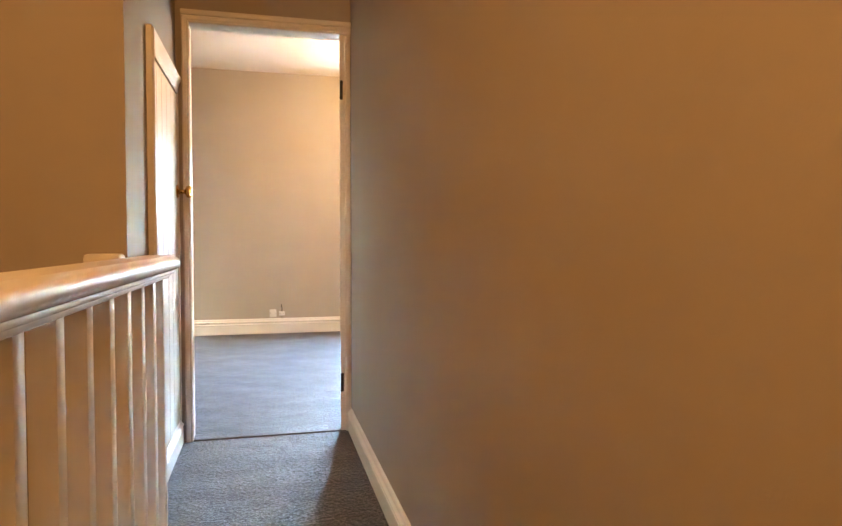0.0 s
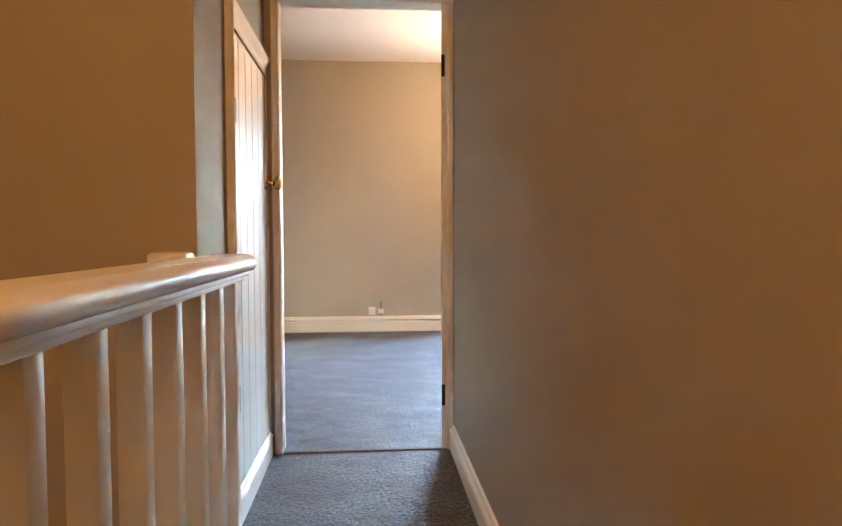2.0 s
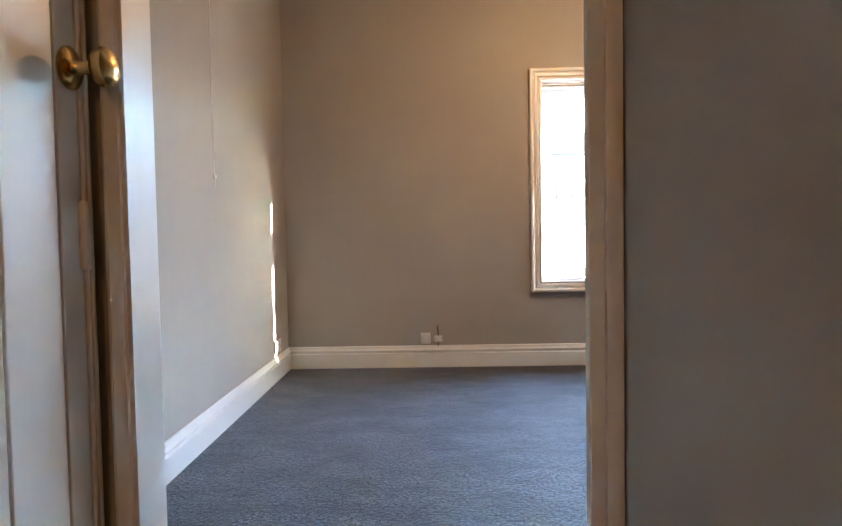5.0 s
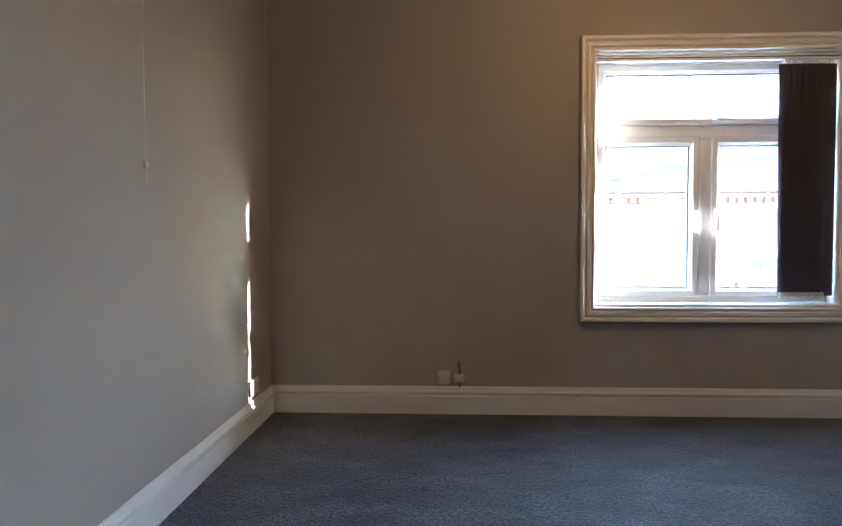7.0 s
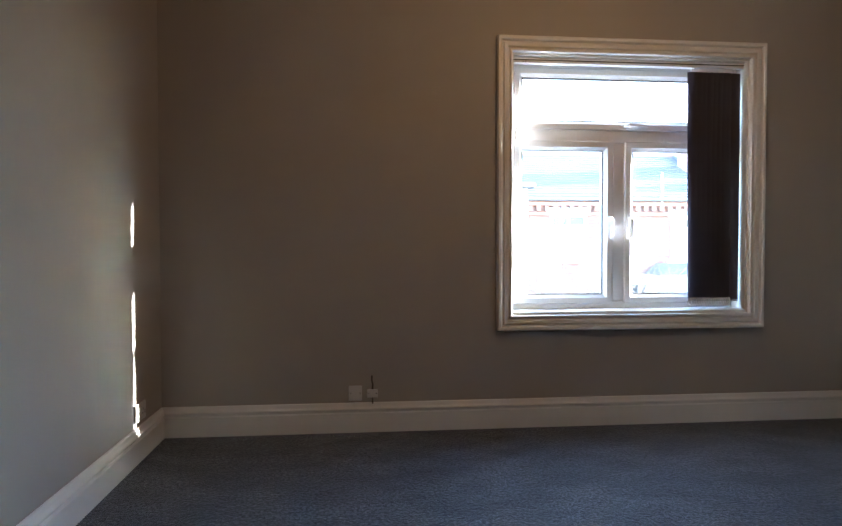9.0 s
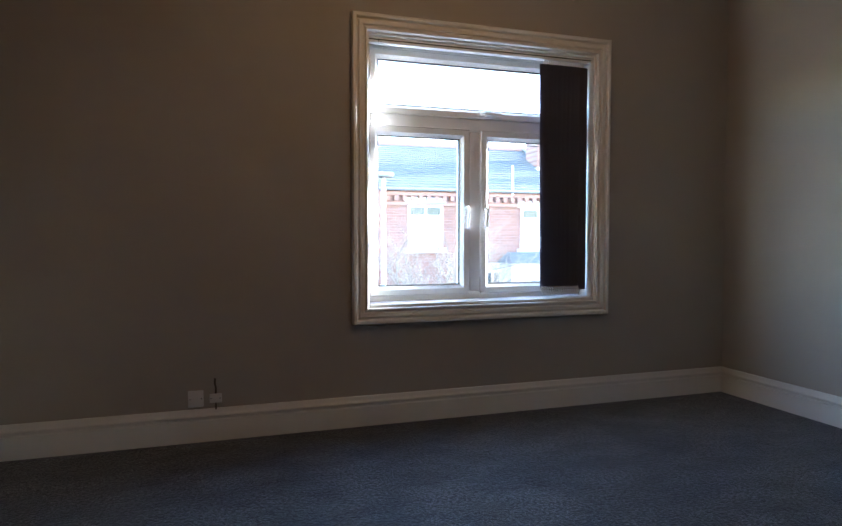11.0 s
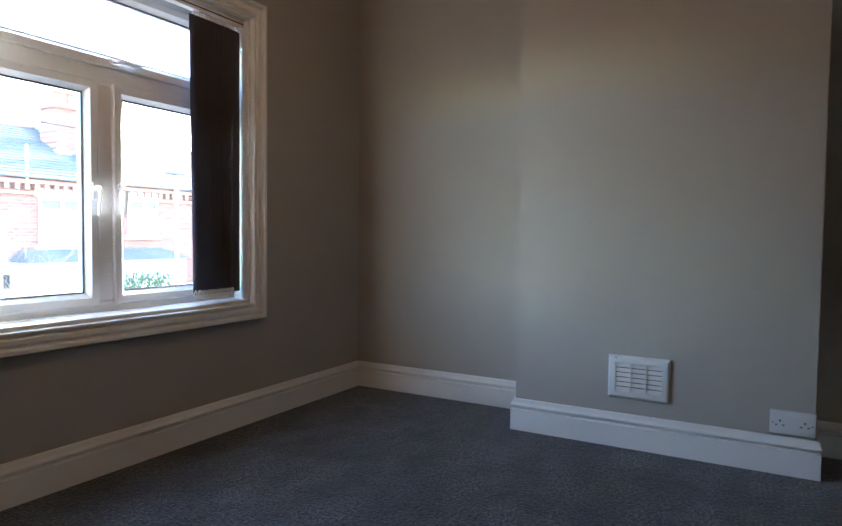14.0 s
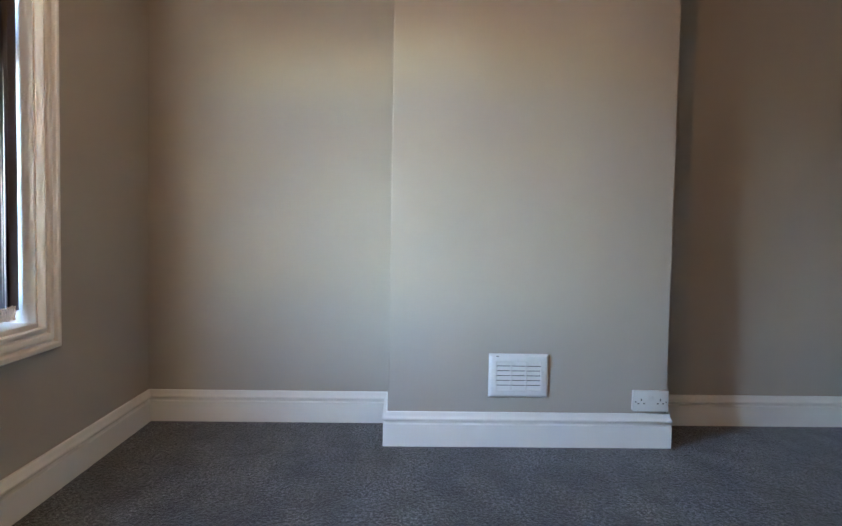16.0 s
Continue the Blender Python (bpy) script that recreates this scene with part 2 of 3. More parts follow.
structure("floor", boxes((-0.3, XR + 0.3, YD0, 0.0, -0.2, 0.0), (1.64, XR + 0.3, YS - 0.2, YD0, -0.2, 0.0)), CARPET, "dark blue-grey twist pile carpet over the bedroom floor", "floor")
structure("floor_landing", boxes((CX - 0.02, LX + 0.2, -8.6, YD0 - 0.012, -0.2, 0.0)), CARPET, "dark grey carpet along the narrow landing", "floor")
structure("ceiling", boxes((-0.3, XR + 0.3, YD0, 0.35, H, H + 0.15), (1.64, XR + 0.3, YS - 0.2, YD0, H, H + 0.15)), CEIL, "white painted bedroom ceiling", "ceiling")
structure("ceiling_landing", boxes((-0.75, LX + 0.2, -8.8, YD0, H, H + 0.15)), CEIL, "white painted ceiling over the landing", "ceiling")
structure("wall_north", boxes((-0.3, WX0, 0.0, 0.205, -0.2, H), (WX1, XR + 0.3, 0.0, 0.205, -0.2, H), (WX0, WX1, 0.0, 0.205, -0.2, WZ0), (WX0, WX1, 0.0, 0.205, WZ1, H)), WALL, "mushroom grey painted plaster wall with the window opening", "wall")
structure("wall_west", boxes((-0.3, 0.0, YD0, 0.0, 0.0, H)), WALL, "mushroom grey painted plaster side wall of the bedroom", "wall")
structure("wall_east", boxes((XR, XR + 0.3, YS - 0.2, 0.0, 0.0, H)), WALL, "mushroom grey painted plaster alcove wall", "wall")
bm = boxes((XB, XR, YB1, YB0, 0.0, H))
bmesh.ops.bevel(bm, geom=[e for e in bm.edges if abs(e.verts[0].co.z - e.verts[1].co.z) > 1 and e.verts[0].co.x < XB + 0.01], offset=0.006, segments=3, affect="EDGES")
structure("wall_chimney_breast", bm, WALL, "projecting chimney breast in mushroom grey painted plaster", "chimney breast")
DX0, DX1, DZ = 0.623, 1.377, 2.105
structure("wall_south", boxes((0.0, DX0 - 0.03, YD0, YD1, 0.0, H), (DX1 + 0.035, 1.64, YD0, YD1, 0.0, H), (1.633, XR, YS - 0.2, YS, 0.0, H), (DX0 - 0.03, DX1 + 0.035, YD0, YD1, DZ + 0.03, H)), WALL, "mushroom grey painted wall with the bedroom doorway", "wall")
structure("wall_landing_right", boxes((LX, LX + 0.2, -8.8, YD0, -0.2, H)), WALL, "mushroom grey painted wall along the landing, lit warm", "wall")
CY0, CY1, CZ0, CZ1 = -4.465, -3.785, 0.115, 1.745
structure("wall_cupboard", boxes((CX - 0.12, CX, YA, CY0, -2.8, H), (CX - 0.12, CX, CY0, CY1, CZ1, H), (CX - 0.12, CX, CY0, CY1, -2.8, CZ0), (CX - 0.12, CX, CY1, YD0, -2.8, H)), WALL, "mushroom grey painted wall with the cupboard door opening", "wall")
structure("wall_stair_return", boxes((-0.75, CX - 0.12, YA, YA + 0.12, -2.8, H)), WALL, "painted wall above the stairs facing the landing", "wall")
structure("wall_stair_left", boxes((-0.75, -0.55, -8.8, YA, -2.8, H)), WALL, "painted wall on the far side of the stairwell", "wall")
structure("wall_landing_back", boxes((-0.75, LX + 0.2, -8.8, -8.6, -2.8, H)), WALL, "painted wall closing the landing", "wall")
structure("wall_stair_inner", boxes((CX - 0.12, CX - 0.02, -8.6, YA, -2.8, -0.2)), WALL, "painted wall below the landing edge", "wall")
structure("floor_stairwell", boxes((-0.55, CX - 0.02, -8.6, YA, -2.95, -2.8)), CARPET, "dark carpeted floor at the foot of the stairs", "floor")
structure("wall_cupboard_inside", boxes((-0.05, 0.0, YA + 0.12, YD0, -0.2, H)), WALL, "bare back of the landing cupboard", "wall")

SKIRT = [(0, 0), (0.02, 0), (0.02, 0.106), (0.017, 0.109), (0.008, 0.111), (0.007, 0.119), (0.018, 0.123), (0.0235, 0.129), (0.023, 0.136), (0.015, 0.143), (0.012, 0.152), (0.012, 0.158), (0.008, 0.165), (0, 0.166)]
flat = lambda x, y, w: Vector((x, y, w))
structure("baseboard", sweep(bmesh.new(), [(0.50, YD1), (0, YD1), (0, 0), (XR, 0), (XR, YB0), (XB, YB0), (XB, YB1), (XR, YB1), (XR, YS), (1.64, YS), (1.64, YD1), (1.52, YD1)], SKIRT, flat), GLOSS, "tall moulded skirting board in white gloss paint", "skirting board", True)
structure("baseboard_landing", sweep(bmesh.new(), [(LX, YD0 - 0.002), (LX, -8.6)], [(a, b * 0.72) for a, b in SKIRT], flat), GLOSS, "white gloss moulded skirting along the landing wall", "skirting board", True)
structure("baseboard_cupboard", sweep(bmesh.new(), [(CX, YA), (CX, YD0 - 0.022)], [(a, b * 0.72) for a, b in SKIRT], flat), GLOSS, "white gloss skirting below the cupboard door", "skirting board", True)
structure("threshold_strip", boxes((DX0, DX1, YD0 - 0.012, YD0 + 0.012, -0.01, 0.006), bevel=0.003), METAL_STRIP, "dark metal carpet bar across the doorway", "threshold")

# ---- bedroom doorway ----
door = thing("door_1", "white gloss painted door frame with dark hinges, standing open", "door frame", kind="structure")
part("door_lining", boxes((DX0 - 0.03, DX0, YD0 - 0.002, YD1 + 0.002, 0, DZ), (DX0 - 0.03, DX1 + 0.03, YD0 - 0.002, YD1 + 0.002, DZ, DZ + 0.03), bevel=0.0015), GLOSS, door)
part("hinge_jamb", boxes((DX1 + 0.028, DX1 + 0.035, YD0 - 0.002, YD1 + 0.002, 0, DZ), (DX1, DX1 + 0.028, YD0 - 0.002, YD0 + 0.028, 0, DZ), bevel=0.0015), GLOSS, door, "white gloss jamb with a rebate for the door")
ARCH_SMALL = [(0, 0), (0, 0.012), (0.006, 0.016), (0.012, 0.014), (0.02, 0.02), (0.03, 0.022), (0.036, 0.018), (0.036, 0)]
south_face = lambda x, z, w: Vector((x, YD0 - w, z))
part("architrave", sweep(bmesh.new(), [(DX0 + 0.003, 0), (DX0 + 0.003, DZ), (LX - 0.001, DZ)], [(-o, w) for o, w in ARCH_SMALL], south_face), GLOSS, door, "", True)
part("head_moulding", boxes((DX0 - 0.036, LX - 0.001, YD0 - 0.03, YD0 - 0.001, DZ + 0.034, DZ + 0.062), bevel=0.006), GLOSS, door, "", True)
part("architrave", boxes((DX1 + 0.024, LX - 0.002, YD0 - 0.016, YD0 - 0.002, 0.0, DZ - 0.002), bevel=0.004), GLOSS, door, "", True)
for z in (0.262, 1.817):
    h = part("hinge", boxes((DX1 - 0.001, DX1 + 0.014, YD0 - 0.006, YD0 - 0.0015, z - 0.05, z + 0.05), bevel=0.001), IRON, door, "black iron butt hinge")
    part("knuckle", lathe(bmesh.new(), [(0.005, -0.05), (0.005, 0.05)], pose(DX1 + 0.002, YD0 - 0.006, z), 10), IRON, h, "", True)

# ---- landing cupboard ----
cup = thing("cupboard_door", "white gloss tongue and groove cupboard door, shut, with brass knob", "cupboard door", (CX, CY0, CZ0))
off = Vector((CX, CY0, CZ0))


def local(bm, o):
    bmesh.ops.translate(bm, verts=bm.verts, vec=-Vector(o))
    return bm


BOARDS = [-4.455, -4.375, -4.248, -4.118, -3.986, -3.855, -3.795]
for a, b in zip(BOARDS, BOARDS[1:]):
    part("board", local(boxes((CX - 0.012, CX + 0.008, a + 0.0022, b - 0.0022, CZ0 + 0.006, CZ1 - 0.006), bevel=0.003), off), GLOSS, cup)
part("backing_board", local(boxes((CX - 0.03, CX - 0.013, CY0 + 0.012, CY1 - 0.012, CZ0 + 0.008, CZ1 - 0.008)), off), GLOSS, cup)
knob = part("door_knob", local(lathe(bmesh.new(), [(0.0330, 0.0000), (0.0330, 0.0037), (0.0279, 0.0075), (0.0140, 0.0100), (0.0102, 0.0175), (0.0102, 0.0350), (0.0152, 0.0387), (0.0267, 0.0450), (0.0311, 0.0537), (0.0298, 0.0625), (0.0203, 0.0700), (0.0064, 0.0725)], pose(CX + 0.008, -3.815, 1.262, 0, 90, 0), 24), off), BRASS, cup, "polished brass knob on a round rose", True)
for z in (0.445, 1.46):
    part("hinge", local(boxes((CX + 0.006, CX + 0.014, CY0 - 0.004, CY0 + 0.012, z - 0.045, z + 0.045), bevel=0.002), off), IRON, cup, "black hinge")
part("catch", local(boxes((CX + 0.006, CX + 0.02, CY1 - 0.02, CY1 - 0.006, 0.95, 1.06), bevel=0.004), off), GLOSS, cup, "painted wooden turn catch", True)
cf = thing("cupboard_frame", "white gloss moulded frame round the cupboard door", "door frame", kind="structure")
ARCH_C = [(0, 0), (0, 0.012), (0.012, 0.016), (0.02, 0.013), (0.05, 0.02), (0.07, 0.028), (0.078, 0.028), (0.086, 0.02), (0.086, 0)]
east_face = lambda y, z, w: Vector((CX + w, y, z))
part("architrave", sweep(bmesh.new(), [(CY0, CZ0 + 0.006), (CY0, CZ1), (CY1 + 0.012, CZ1)], [(-o, w) for o, w in ARCH_C], east_face), GLOSS, cf, "", True)
for y, w in ((CY1 + 0.004, 0.008), (CY1 + 0.016, 0.012)):
    part("bead", lathe(bmesh.new(), [(w * 0.55, CZ0 + 0.006), (w * 0.55, CZ1)], pose(CX + 0.008, y - 0.008, 0), 12), GLOSS, cf, "", True)
part("frame_stile", boxes((CX - 0.03, CX + 0.006, CY1 - 0.012, YD0 - 0.024, CZ0 + 0.006, CZ1 - 0.001), bevel=0.003), GLOSS, cf, "", True)
part("frame_liner", boxes((CX - 0.1, CX - 0.031, CY0, CY0 + 0.02, CZ0, CZ1), (CX - 0.1, CX - 0.032, CY1 - 0.02, CY1, CZ0, CZ1)), GLOSS, cf)

# ---- balustrade ----
RX = 0.655
bal = thing("balustrade", "white gloss landing balustrade with a broad rounded handrail", "balustrade", (RX, YA, 0))
ro = (RX, YA, 0)
RAIL = [(-0.03, 0.927)] + [(sx * (0.042 + 0.022 * math.cos(radians(a))), 0.947 + 0.021 * math.sin(radians(a)) + (0.005 if a > 80 else 0.0)) for sx, angles in ((1, range(-80, 91, 17)), (-1, range(90, -81, -17))) for a in angles]
bm = sweep(bmesh.new(), [(RX, YA + 0.045), (RX, -8.598)], [(-o, w) for o, w in RAIL], flat)
for v in bm.verts:
    if v.co.y > YA - 0.06 and v.co.x > RX + 0.035:
        v.co.y -= 0.035 * (v.co.x - RX - 0.02) / 0.045
part("handrail", local(bm, ro), GLOSS, bal, "rounded handrail worn smooth", True)
part("rail_moulding", local(boxes((RX - 0.032, RX + 0.032, -8.598, YA + 0.01, 0.9, 0.918), (RX - 0.04, RX + 0.044, -8.598, YA + 0.02, 0.914, 0.9275), bevel=0.004), ro), GLOSS, bal, "", True)
part("base_rail", local(boxes((RX - 0.035, RX + 0.04, -8.598, YA - 0.002, 0.0, 0.045), bevel=0.006), ro), GLOSS, bal, "", True)
me = mesh_of("baluster", boxes((-0.022, 0.022, -0.021, 0.021, 0.044, 0.901), bevel=0.003), GLOSS, True)
for i in range(21):
    b = new("baluster", me)
    b.parent, b.location = bal, (0, -0.055 - i * 0.171, 0)
part("half_newel", local(boxes((0.452, 0.557, YA - 0.09, YA - 0.002, -0.19, 0.98), bevel=0.012), ro), GLOSS, bal, "square newel block against the wall", True)
structure("landing_nosing", boxes((CX - 0.13, CX - 0.0, -8.6, YA - 0.002, -0.03, -0.001)), GLOSS, "white painted edge board of the landing", "trim")

# ---- window ----
win = thing("window_1", "white plastic double glazed window with a fanlight over two casements", "window", kind="structure")
FY0, FY1 = 0.136, 0.2
part("reveal_lining", boxes((WX0 - 0.001, WX0 + 0.012, -0.001, FY0, WZ0, WZ1), (WX1 - 0.012, WX1 + 0.001, -0.001, FY0, WZ0, WZ1), (WX0 + 0.012, WX1 - 0.012, -0.001, FY0, WZ1 - 0.012, WZ1 + 0.001)), GLOSS, win)
part("window_sill", boxes((WX0 + 0.0125, WX1 - 0.0125, -0.012, FY0, WZ0 - 0.001, WZ0 + 0.018), bevel=0.004), GLOSS, win, "white gloss window board", True)
ARCH_W = [(0, 0), (0, 0.017), (0.003, 0.02), (0.011, 0.02), (0.014, 0.0125), (0.018, 0.0115), (0.023, 0.0125), (0.027, 0.0205), (0.033, 0.0225), (0.047, 0.0225), (0.05, 0.016), (0.054, 0.0145), (0.059, 0.016), (0.063, 0.0255), (0.068, 0.028), (0.082, 0.028), (0.087, 0.023), (0.087, 0)]
north_face = lambda x, z, w: Vector((x, -w, z))
part("architrave", sweep(bmesh.new(), [(WX0, WZ0), (WX0, WZ1), (WX1, WZ1), (WX1, WZ0)], [(-o, w * 1.55) for o, w in ARCH_W], north_face, True), GLOSS, win, "moulded picture-frame architrave in white gloss", True)


def ring(x0, x1, z0, z1, wid, y0, y1, chamfer=0.012):
    """A mitred frame with a chamfered inner edge on the room side."""
    prof = [(0, 0), (0, y1 - y0 - 0.004), (0.004, y1 - y0), (wid - chamfer, y1 - y0), (wid, y1 - y0 - chamfer * 1.2), (wid, 0)]
    return sweep(bmesh.new(), [(x0, z0), (x0, z1), (x1, z1), (x1, z0)], prof, lambda x, z, w: Vector((x, y1 - w, z)), True)


TR0, TR1 = 1.665, 1.745
FX0, FX1, FZ0, FZ1 = WX0 + 0.0125, WX1 - 0.0125, WZ0 + 0.018, WZ1 - 0.0125
part("window_frame", ring(FX0, FX1, FZ0, FZ1, 0.052, FY0, FY1), UPVC, win, "", True)
part("transom", boxes((FX0 + 0.05, FX1 - 0.05, FY0 + 0.002, FY1 - 0.002, TR0, TR1), bevel=0.005), UPVC, win, "", True)
part("mullion", boxes((2.612, 2.682, FY0 + 0.003, FY1 - 0.002, FZ0 + 0.05, TR0), bevel=0.005), UPVC, win, "", True)


def sash(gx0, gx1, gz0, gz1, name, lip=0.055):
    """A lipped sash that laps over its frame: gx and gz are the glass."""
    s = part(name, ring(gx0 - lip, gx1 + lip, gz0 - lip, gz1 + lip, lip, FY0 - 0.014, FY1 - 0.01, 0.02), UPVC, win, "", True)
    g = part("pane", boxes((gx0 - 0.01, gx1 + 0.01, 0.158, 0.164, gz0 - 0.01, gz1 + 0.01)), GLASS, s, "clear glass")
    g.visible_shadow = False
    part("gasket", ring(gx0 - 0.001, gx1 + 0.001, gz0 - 0.001, gz1 + 0.001, 0.006, 0.145, 0.156, 0.001), RUBBER, s, "thin black rubber seal")
    return s


sashL = sash(2.048, 2.55, 0.755, 1.619, "casement")
sashR = sash(2.735, 3.284, 0.755, 1.619, "casement")
sashT = sash(2.048, 3.284, 1.797, 2.05, "fanlight")


def handle(parent, m):
    """An espagnolette handle: back plate, neck and a curved lever that hangs down."""
    bm = boxes((-0.013, 0.013, -0.008, 0.0, -0.03, 0.045), bevel=0.003)
    tube(bm, [(0, -0.004, 0.022), (0, -0.03, 0.022), (0, -0.042, 0.012), (0, -0.044, -0.02), (0, -0.036, -0.06), (0, -0.032, -0.098)], [0.010, 0.009, 0.0095, 0.009, 0.008, 0.007], 10)
    bmesh.ops.transform(bm, matrix=m, verts=bm.verts)
    part("handle", bm, UPVC, parent, "white lever handle", True)


handle(sashL, pose(2.585, FY0 - 0.014, 1.19))
handle(sashR, pose(2.705, FY0 - 0.014, 1.19))
handle(sashT, pose(2.70, FY0 - 0.014, 1.768, 0, -90, 0))

# ---- vertical blind ----
blind = thing("vertical_blind", "aubergine fabric vertical blind drawn back into a stack", "blind", (WX0 + 0.02, 0.05, 2.1))
bo = (WX0 + 0.02, 0.05, 2.1)
part("head_rail", local(boxes((WX0 + 0.014, WX1 - 0.014, 0.028, 0.07, 2.103, 2.137), bevel=0.003), bo), UPVC, blind, "white aluminium head rail", True)
# black strip on the rail face stands in for a shaded groove
part("rail_groove_shade", local(boxes((WX0 + 0.016, WX1 - 0.016, 0.0265, 0.029, 2.117, 2.122)), bo), IRON, blind)
for dx in (0.075, 0.088):
    part("screw", local(lathe(bmesh.new(), [(0.003, 0), (0.003, 0.002)], pose(WX0 + dx, 0.0285, 2.111, 90), 8), bo), IRON, blind)
rs = random.Random(4)
SLATS = 18
for i in range(SLATS):
    x = 3.06 + i * 0.0153
    ang = -70 + (5 if i % 2 else -5) + rs.uniform(-3, 3)
    if i == SLATS - 1:
        x, ang = 3.325, -86
    bm = bmesh.new()
    grid = []
    curl, twist = rs.uniform(0.004, 0.007), -53 - ang + rs.uniform(-2, 2)
    if i == SLATS - 1:
        twist = 0.0
    for zi in range(9):
        z = -0.012 - zi * 0.1695
        row = []
        a = radians(ang + twist * zi / 8)
        for k in range(5):
            u = -0.038 + k * 0.019
            w = curl * (1 - 0.1 * zi) * (1 - (u / 0.038) ** 2)
            row.append(bm.verts.new((u * math.sin(a) + w * math.cos(a), -u * math.cos(a) + w * math.sin(a), z)))
        grid.append(row)
    for a_, b_ in zip(grid, grid[1:]):
        for k in range(4):
            bm.faces.new((a_[k], a_[k + 1], b_[k + 1], b_[k]))
    bmesh.ops.solidify(bm, geom=bm.faces[:], thickness=0.0012)
    s = part("slat", bm, FABRIC, blind, "", True)
    s.location = (x - bo[0], 0, -0.01)
    a = radians(ang + twist)
    d = Vector((math.sin(a), -math.cos(a), 0)) * 0.036
    wt = part("weight", tube(bmesh.new(), [(-d.x, -d.y, -1.372), (d.x, d.y, -1.372)], 0.0035, 6), FABRIC, s)
    part("carrier", boxes((-0.005, 0.005, -0.006, 0.006, -0.014, 0.012), bevel=0.002), CHAIN, s, "white plastic hanger")
    lean = rs.uniform(-0.004, 0.004)
    pts = [(d.x + 0.0075 + 0.0075 * math.cos(q * math.pi / 6) + lean * (q % 7) / 6, d.y - 0.01 + 0.004 * math.sin(q * 1.3), -1.375 + 0.022 * math.sin(q * math.pi / 6)) for q in range(13)]
    part("chain_loop", tube(bmesh.new(), pts, 0.0032, 6), CHAIN, s, "white beaded linking chain")

# ---- wall fittings ----
vent = thing("air_vent", "white plastic louvred air vent screwed to the chimney breast", "air vent", (XB, -1.9, 0.346))
vo = (XB, -1.9, 0.346)
V0, V1, VZ0, VZ1 = -2.043, -1.757, 0.242, 0.450
east = lambda y, z, w: Vector((XB - w, y, z))
part("vent_frame", local(sweep(bmesh.new(), [(V0, VZ0), (V0, VZ1), (V1, VZ1), (V1, VZ0)], [(0, 0), (0, 0.008), (0.006, 0.016), (0.014, 0.02), (0.034, 0.02), (0.036, 0.016), (0.036, 0)], east, True), vo), PLASTIC, vent, "", True)
# black sheet on the wall paints the shade inside the vent
part("backing", local(boxes((XB - 0.003, XB - 0.001, V0 + 0.03, V1 - 0.03, VZ0 + 0.03, VZ1 - 0.03)), vo), HOLE_SHADE, vent, "black sheet for the shade of the hollow behind the louvres")
gw = (V1 - V0 - 0.072) / 3
for c in range(2):
    y = V0 + 0.036 + gw * (c + 1)
    part("divider", local(boxes((XB - 0.019, XB - 0.004, y - 0.003, y + 0.003, VZ0 + 0.034, VZ1 - 0.034)), vo), PLASTIC, vent)
for r in range(6):
    z = VZ0 + 0.046 + r * 0.0232
    bm = boxes((-0.001, 0.001, V0 + 0.034, V1 - 0.034, -0.0098, 0.0098))
    bmesh.ops.rotate(bm, verts=bm.verts, matrix=Matrix.Rotation(radians(25), 3, "Y"))
    bmesh.ops.translate(bm, verts=bm.verts, vec=(XB - 0.012, 0, z))
    part("louvre", local(bm, vo), PLASTIC, vent)
part("screw", local(boxes((XB - 0.0215, XB - 0.0195, -1.80, -1.79, 0.438, 0.441)), vo), IRON, vent)


def socket(name, label, m, w, h, depth, kind):
    """A wall fitting on the plane y = 0 that faces -y, centred at the origin, then laid by m."""
    s = thing(name, label, "socket")
    s.matrix_world = m
    part("back_box", boxes((-w / 2 + 0.002, w / 2 - 0.002, -depth + 0.008, -0.0005, -h / 2 + 0.002, h / 2 - 0.002), bevel=0.002), PLASTIC, s, "", True)
    part("face_plate", boxes((-w / 2, w / 2, -depth, -depth + 0.0085, -h / 2, h / 2), bevel=0.003), PLASTIC, s, "", True)
    if kind == "double":
        for sx in (-1, 1):
            cx = sx * w * 0.27
            for dx, dz, ww, hh in ((0, 0.006, 0.005, 0.010), (-0.0135, -0.012, 0.0085, 0.005), (0.0135, -0.012, 0.0085, 0.005)):
                # black box on the plate paints the shade of an uncut pin hole
                part("pin_slot_shade", boxes((cx + dx - ww / 2, cx + dx + ww / 2, -depth - 0.0006, -depth + 0.002, dz - hh / 2, dz + hh / 2)), HOLE_SHADE, s)
            part("screw", lathe(bmesh.new(), [(0.003, 0), (0.003, 0.001)], pose(sx * w * 0.43, -depth + 0.0002, -0.004, 90), 8), IRON, s)
            part("rocker_switch", boxes((sx * 0.012 - 0.0075, sx * 0.012 + 0.0075, -depth - 0.004, -depth + 0.001, 0.008, 0.028), bevel=0.0015), PLASTIC, s, "", True)
    else:
        for sx in (-1, 1):
            part("screw", lathe(bmesh.new(), [(0.0028, 0), (0.0028, 0.001)], pose(sx * w * 0.36, -depth + 0.0002, 0.0, 90), 8), IRON, s)
    return s


